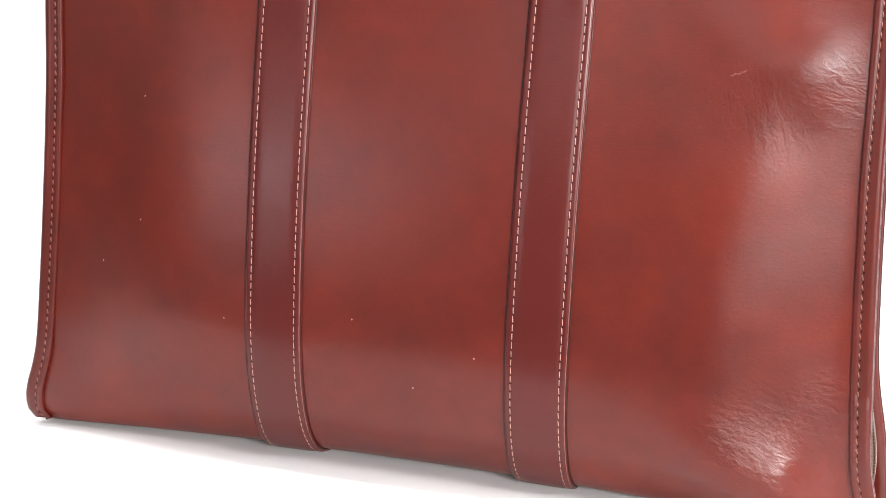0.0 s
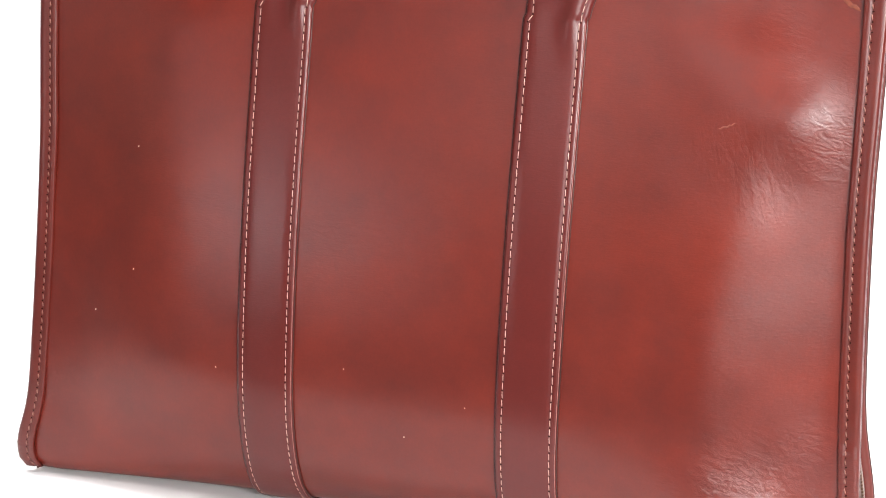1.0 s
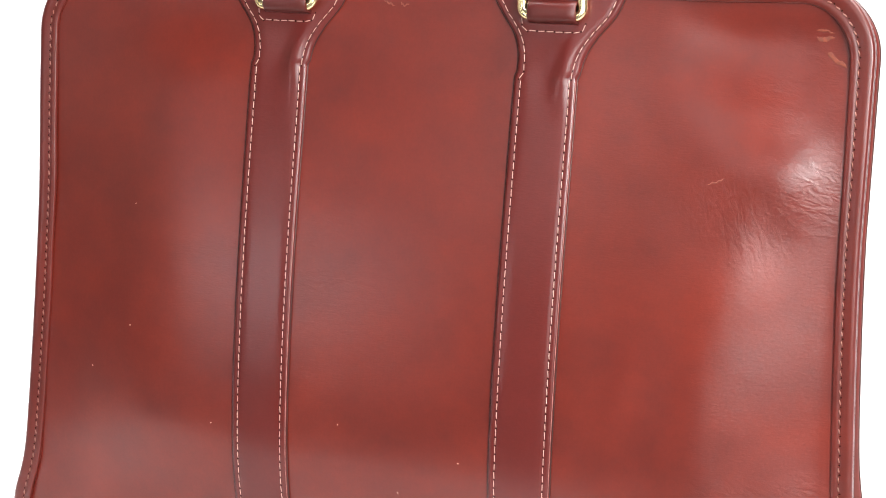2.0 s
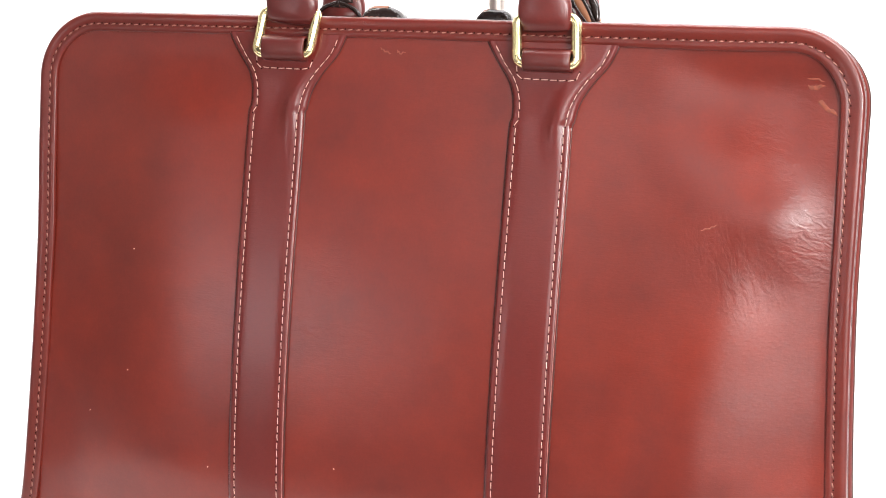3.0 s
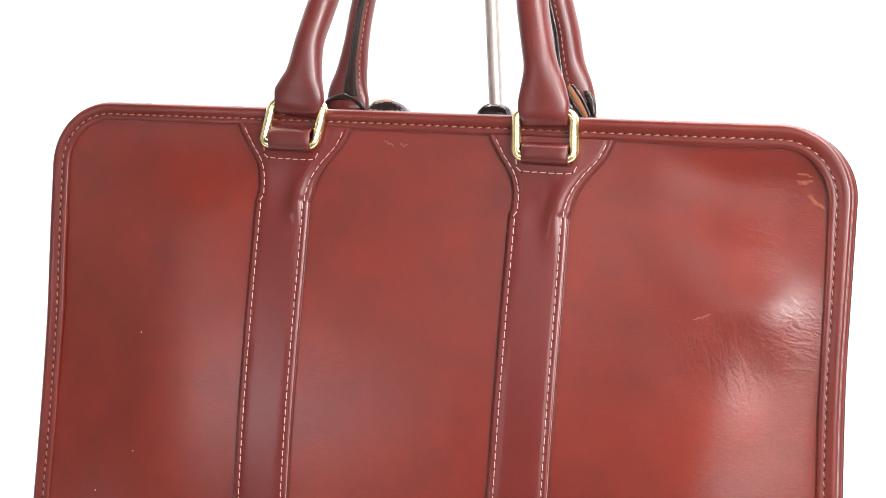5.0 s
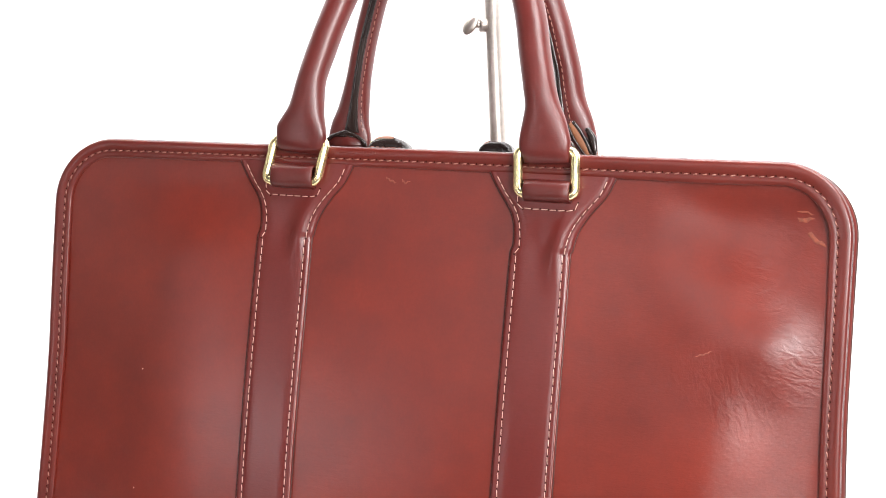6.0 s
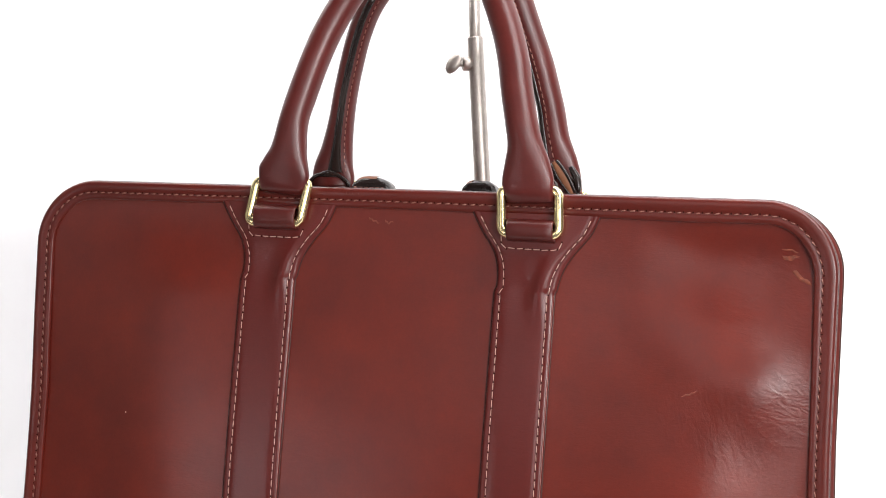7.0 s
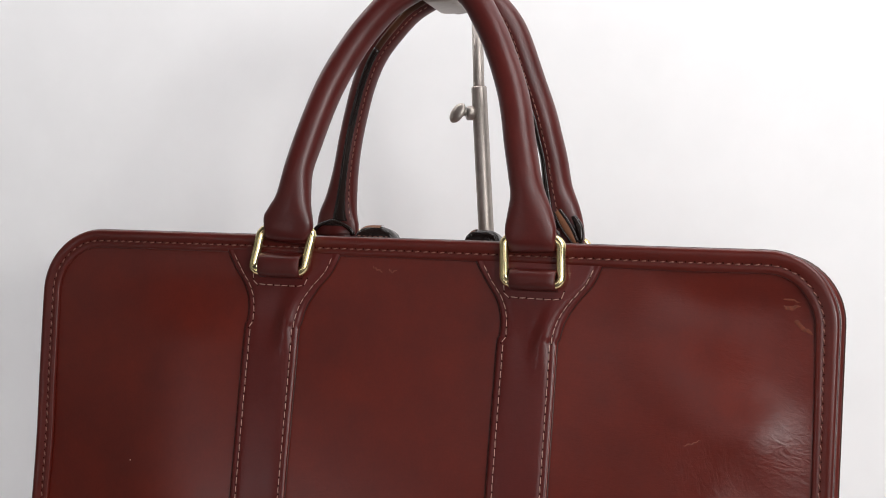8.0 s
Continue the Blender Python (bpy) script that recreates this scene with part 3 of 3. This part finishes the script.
def make_handle(shape, flip):
    """A rolled handle; flip 1 for the front one, -1 for the back one."""
    def place(p):
        return Vector((p[0], p[1] if flip > 0 else BACK - p[1], p[2]))
    line = smooth_line(shape, 8)
    bm = bmesh.new()
    rings, strip = [], []
    for i, q in enumerate(line):
        a, b = place(line[max(0, i - 1)]), place(line[min(len(line) - 1, i + 1)])
        t = (b - a).normalized()
        u = t.cross(Vector((0, -1, 0))).normalized()
        v = u.cross(t).normalized()
        p = place(q)
        e = 0.8 + 0.2 * max(0.0, min(1.0, (q[4] - 0.0034) / 0.003))
        ring = []
        for k in range(24):
            ang = 2 * math.pi * k / 24
            c, s = math.cos(ang), math.sin(ang)
            ring.append(p + u * q[3] * math.copysign(abs(c) ** e, c) + v * q[4] * math.copysign(abs(s) ** e, s))
        rings.append(ring)
        inner = v if (v.y > 0) == (flip > 0) else -v
        strip.append((p, u, inner, q))
    loft(bm, rings)
    h = part("handle", bm, handle_hide, bag, "rolled oxblood leather handle with stitched seam")
    # blackened seam along the inner side
    body = strip[20:-20]
    bm = bmesh.new()
    rows = []
    stitch_at, stitch_n = [], []
    for j, (p, u, n, q) in enumerate(body):
        k = j / (len(body) - 1)
        turn = radians(14 + 25 * ease(0.35, 0.8, k))
        half = 0.0018 + 0.0013 * max(0.0, 1 - 9 * min(k, 1 - k))

        def at(across, proud):
            a = turn + across / (0.5 * q[3] + 0.5 * q[4])
            return p + u * math.sin(a) * (q[3] + proud) + n * math.cos(a) * (q[4] + proud)
        rows.append([at(-half, -0.0008), at(-half * 0.9, 0.0005), at(-half * 0.3, 0.0009), at(half * 0.5, 0.0008), at(half, 0.0003), at(half * 1.05, -0.0008)])
        stitch_at.append(at(half + 0.0017 if flip < 0 and k < 0.5 else -half - 0.0017, 0.0))
        a = turn + 0.35 * (1 if flip < 0 and k < 0.5 else -1)
        stitch_n.append((u * math.sin(a) + n * math.cos(a)).normalized())
    loft(bm, rows[:56])
    part("seam_edge", bm, dark_edge, h, "blackened raw seam edge")
    bm = bmesh.new()
    loft(bm, rows[-52:])
    part("seam_edge", bm, dark_edge, h, "blackened raw seam edge")
    bm = bmesh.new()
    loft(bm, rows[55:-51])
    part("worn_seam", bm, worn_seam, h, "worn brown seam edge")
    half_way = len(body) // 2
    for run in (slice(0, half_way), slice(half_way, None)):
        seam(stitch_at[run], stitch_n[run], 0.0034, 0.0024, 0.00036, h, red_thread)
    # folded tongues at both ends
    for end in (strip[:21], strip[-21:][::-1]):
        bm = bmesh.new()
        rows = []
        for j, (p, u, n, q) in enumerate(end):
            k = j / (len(end) - 1)
            w = q[3] * 0.96 * (1.0 if k < 0.45 else max(0.05, 1 - ((k - 0.45) / 0.55) ** 2.4))
            d = q[4] + 0.0004
            rows.append([p - u * w + n * d, p - u * w + n * (d + 0.0022), p + n * (d + 0.0030), p + u * w + n * (d + 0.0022), p + u * w + n * d])
        loft(bm, rows)
        tg = part("tongue", bm, handle_hide, h, "folded leather tongue with dark edge")
        bm = bmesh.new()
        edge = [r[1] for r in rows[3:]] + [r[3] for r in reversed(rows[3:])]
        tube(bm, edge, 0.0011, 8)
        part("tongue_edge", bm, dark_edge, tg, "dark burnished edge")
        bm = bmesh.new()
        brow = []
        for j, (p, u, n, q) in list(enumerate(end))[16:]:
            k = j / (len(end) - 1)
            w = q[3] * 1.03 * max(0.05, 1 - ((k - 0.45) / 0.55) ** 2.4)
            d = q[4] + 0.0006
            brow.append([p - u * w + n * d, p - u * w + n * (d + 0.0022), p + n * (d + 0.0032), p + u * w + n * (d + 0.0022), p + u * w + n * d])
        loft(bm, brow)
        part("tongue_tip", bm, dark_edge, tg, "blackened worn tip")
    return h


def leaf(bm, a, b, width, y, bow=0.0, curl=0.0008, thick=0.0012):
    """A tapered tongue of leather from a to b (x, z), standing at depth y."""
    a, b = Vector((a[0], y, a[1])), Vector((b[0], y, b[1]))
    along_it = (b - a).normalized()
    side = Vector((along_it.z, 0, -along_it.x))
    rings = []
    for k in np.linspace(0, 1, 12):
        c = a.lerp(b, k) + side * bow * math.sin(math.pi * k)
        w = width * (0.35 + 0.65 * math.sin(math.pi * min(1, 0.15 + 0.75 * k)))
        rings.append([c - side * w + Vector((0, thick, 0)), c - side * w, c - side * w * 0.4 + Vector((0, -curl, 0)), c + side * w * 0.4 + Vector((0, -curl, 0)), c + side * w, c + side * w + Vector((0, thick, 0))])
    loft(bm, rings)
    return rings


make_handle(HANDLE, 1)
back_handle = make_handle(BACK_HANDLE, -1)
# loose end of the back handle where the finish is worn to the bare hide
bm = bmesh.new()
flap_rings = leaf(bm, (0.0668, 0.3276), (0.0775, 0.3115), 0.0024, 0.0365)
flap = part("loose_flap", bm, raw_hide, back_handle, "loose tan flap of bare leather with black edges")
for k in (1, 4):
    bm = bmesh.new()
    tube(bm, [r[k] + Vector((0, -0.0003, 0)) for r in flap_rings], [0.0009 if k == 1 else 0.0005] * len(flap_rings), 8)
    part("flap_edge", bm, dark_edge, flap, "black burnished edge")
bm = bmesh.new()
leaf(bm, (0.0752, 0.3254), (0.0800, 0.3130), 0.0019, 0.0375, -0.0010)
part("flap_back", bm, dark_edge, flap, "blackened leather end")


# zipper end tabs that stand up behind the front binding
def make_pull(x0, x1, tan_top):
    bm = bmesh.new()
    rings = []
    for k in np.linspace(0, 1, 14):
        x = x0 + (x1 - x0) * k
        h = 0.0075 * (1 - abs(2 * k - 1) ** 3.5) ** 0.5 + 0.0015
        h *= 1 - 0.35 * max(0, k - 0.55) * (1 if tan_top else -0.2)
        rings.append([Vector((x, y, TOP - 0.002 + zz * h)) for y, zz in ((0.014, 0), (0.0132, 0.6), (0.0142, 0.95), (0.018, 1.08), (0.024, 1.0), (0.026, 0.6), (0.025, 0))])
    loft(bm, rings)
    pl = part("zipper_tab", bm, dark_edge, bag, "small dark leather zipper tab")
    bm = bmesh.new()
    rings = []
    for k in np.linspace(0.14, 0.62 if tan_top else 0.3, 8):
        x = x0 + (x1 - x0) * k
        z = TOP - 0.002 + 1.08 * (0.0075 * (1 - abs(2 * k - 1) ** 3.5) ** 0.5 + 0.0015)
        rings.append([Vector((x, y, z + e)) for y, e in ((0.0150, -0.0010), (0.0165, 0.0), (0.0180, 0.0004), (0.0215, 0.0002))])
    loft(bm, rings, closed=False)
    part("worn_patch", bm, raw_hide, pl, "worn tan patch")
    line = [Vector((x0 + (x1 - x0) * k, 0.0131, TOP + 0.0022)) for k in np.linspace(0.08, 0.9, 12)]
    seam(line, [Vector((0, -1, 0.1))] * 12, 0.0030, 0.0019, 0.0003, pl, red_thread)


make_pull(-0.0345, -0.0120, True)
make_pull(0.0250, 0.0435, False)


# scuffs on the front
def s_at(z):
    return min(np.linspace(0, 0.33, 331), key=lambda s: abs(surf(0, s).z - z))


def blotch(name, pts, width, material, label=""):
    bm = bmesh.new()
    line = smooth_line(pts, 4)
    rows = []
    for i, (x, z) in enumerate(line):
        k = i / (len(line) - 1)
        w = width * min(1.0, 0.25 + 5 * k, 0.15 + 4 * (1 - k)) * random.uniform(0.8, 1.15) / 2
        s = s_at(z)
        a = line[min(i + 1, len(line) - 1)] - line[max(0, i - 1)]
        a = a / np.linalg.norm(a)
        rows.append([skin(x - a[1] * w, s - a[0] * w, 0.00018), skin(x, s, 0.0003), skin(x + a[1] * w, s + a[0] * w, 0.00018)])
    loft(bm, rows, closed=False)
    part(name, bm, material, front, label)


blotch("scuff", [(0.1857, 0.2902), (0.190, 0.2896), (0.1935, 0.2894)], 0.0010, scuff_mat, "orange scuff on the worn corner")
blotch("scuff", [(0.1862, 0.2866), (0.1895, 0.2864), (0.1940, 0.2872)], 0.0020, scuff_mat, "orange scuff on the worn corner")
blotch("scuff", [(0.1912, 0.2805), (0.1950, 0.2772), (0.2000, 0.2745)], 0.0022, scuff_mat, "orange scuff on the worn corner")
blotch("scuff", [(-0.0172, 0.2955), (-0.0150, 0.2940), (-0.0115, 0.2928)], 0.0010, scratch_mat)
blotch("scuff", [(-0.0085, 0.2943), (-0.0070, 0.2932), (-0.0040, 0.2940)], 0.0010, scratch_mat)
blotch("scuff", [(0.144, 0.2192), (0.1480, 0.2203), (0.1520, 0.2222)], 0.0007, scratch_mat)
for x, z in ((-0.147, 0.188), (-0.148, 0.125), (-0.098, 0.081), (-0.028, 0.089), (-0.173, 0.100), (0.004, 0.058), (0.035, 0.077)):
    bm = bmesh.new()
    bmesh.ops.create_icosphere(bm, subdivisions=1, radius=0.0003)
    c = skin(x, s_at(z), 0.0001)
    for v in bm.verts:
        v.co = Vector((v.co.x, v.co.y * 0.5, v.co.z * 1.3)) + c
    part("speck", bm, speck_mat, front, "tiny pale speck")

# ---- display stand ----
stand = tagged(empty("display_stand", 0.036, 0.116, 0.0085), "brushed steel display stand with sliding rod and thumbscrew", "stand")


bm = bmesh.new()
prof = [(0.0, 0.036), (0.003, 0.036), (0.005, 0.034), (0.006, 0.018), (0.009, 0.008)]
tube(bm, [(0.036, 0.116, 0.0085 + z) for z, r in prof], [r for z, r in prof], 40)
part("base", bm, steel, stand)
TUBE0, TUBE1 = Vector((0.0365, 0.11, 0.010)), Vector((0.0045, 0.09, 0.397))
bm = bmesh.new()
tube(bm, [TUBE0.lerp(TUBE1, k) for k in (0, 0.5, 0.97, 0.998, 1.0)], [0.0043, 0.0043, 0.0043, 0.0043, 0.0040], 28)
part("tube", bm, steel, stand, "brushed steel outer tube")
ROD1 = Vector((0.0022, 0.088, 0.436))
bm = bmesh.new()
tube(bm, [TUBE0.lerp(TUBE1, 0.9), TUBE1, ROD1], 0.0031, 24)
part("rod", bm, steel, stand, "thin steel sliding rod")
NUT = TUBE0.lerp(TUBE1, 0.962)
screw_dir = Vector((-0.86, -0.50, -0.05)).normalized()
bm = bmesh.new()
tube(bm, [NUT + screw_dir * d for d in (0.003, 0.0045, 0.0072, 0.0078)], [0.0034, 0.0040, 0.0040, 0.0034], 16)
nut = part("clamp_boss", bm, steel, stand)
bm = bmesh.new()
tube(bm, [NUT + screw_dir * d for d in (0.006, 0.0105)], 0.0017, 12)
screw = part("thumbscrew", bm, steel, stand, "steel thumbscrew with flat wing")
bm = bmesh.new()
c = NUT + screw_dir * 0.0128
wing_u = Vector((-0.55, 0, -0.83))
bmesh.ops.create_uvsphere(bm, u_segments=20, v_segments=12, radius=1)
w = Vector((0.25, 0.95, -0.1)).normalized()
u = wing_u.normalized()
n = u.cross(w).normalized()
for v in bm.verts:
    q = v.co.copy()
    v.co = c + u * q.x * 0.0062 + w * q.y * 0.0022 + n * q.z * 0.0040
part("wing", bm, steel, screw)
# saddle and bent rod that carry the handles
bm = bmesh.new()
sec = []
for ox, oz, a0 in ((1, 1, 0), (-1, 1, 90), (-1, -1, 180), (1, -1, 270)):
    for a in np.linspace(a0, a0 + 90, 5):
        sec.append((ox * 0.0052 + 0.0042 * math.cos(radians(a)), oz * 0.0004 + 0.0034 * math.sin(radians(a))))
rings = []
for y, g in ((-0.0022, 0.55), (-0.0016, 0.85), (0.0008, 1.0), (0.02, 1.0), (0.036, 1.0), (0.0385, 0.85), (0.039, 0.55)):
    rings.append([Vector((0.0108 - 0.10 * y + a * g, y, 0.4322 + b * g)) for a, b in sec])
loft(bm, rings)
part("saddle", bm, steel, stand, "short steel saddle carrying the handles")
bm = bmesh.new()
bend = smooth_line([(0.0090, 0.036, 0.4310), (0.0085, 0.046, 0.4340), (0.0075, 0.055, 0.4450), (0.006, 0.064, 0.4580), (0.003, 0.076, 0.4600), (0.0013, 0.0868, 0.4520), (0.0022, 0.088, 0.436)], 6)
tube(bm, [tuple(q) for q in bend], 0.0030, 16)
part("hook_rod", bm, steel, stand, "bent steel hook rod")
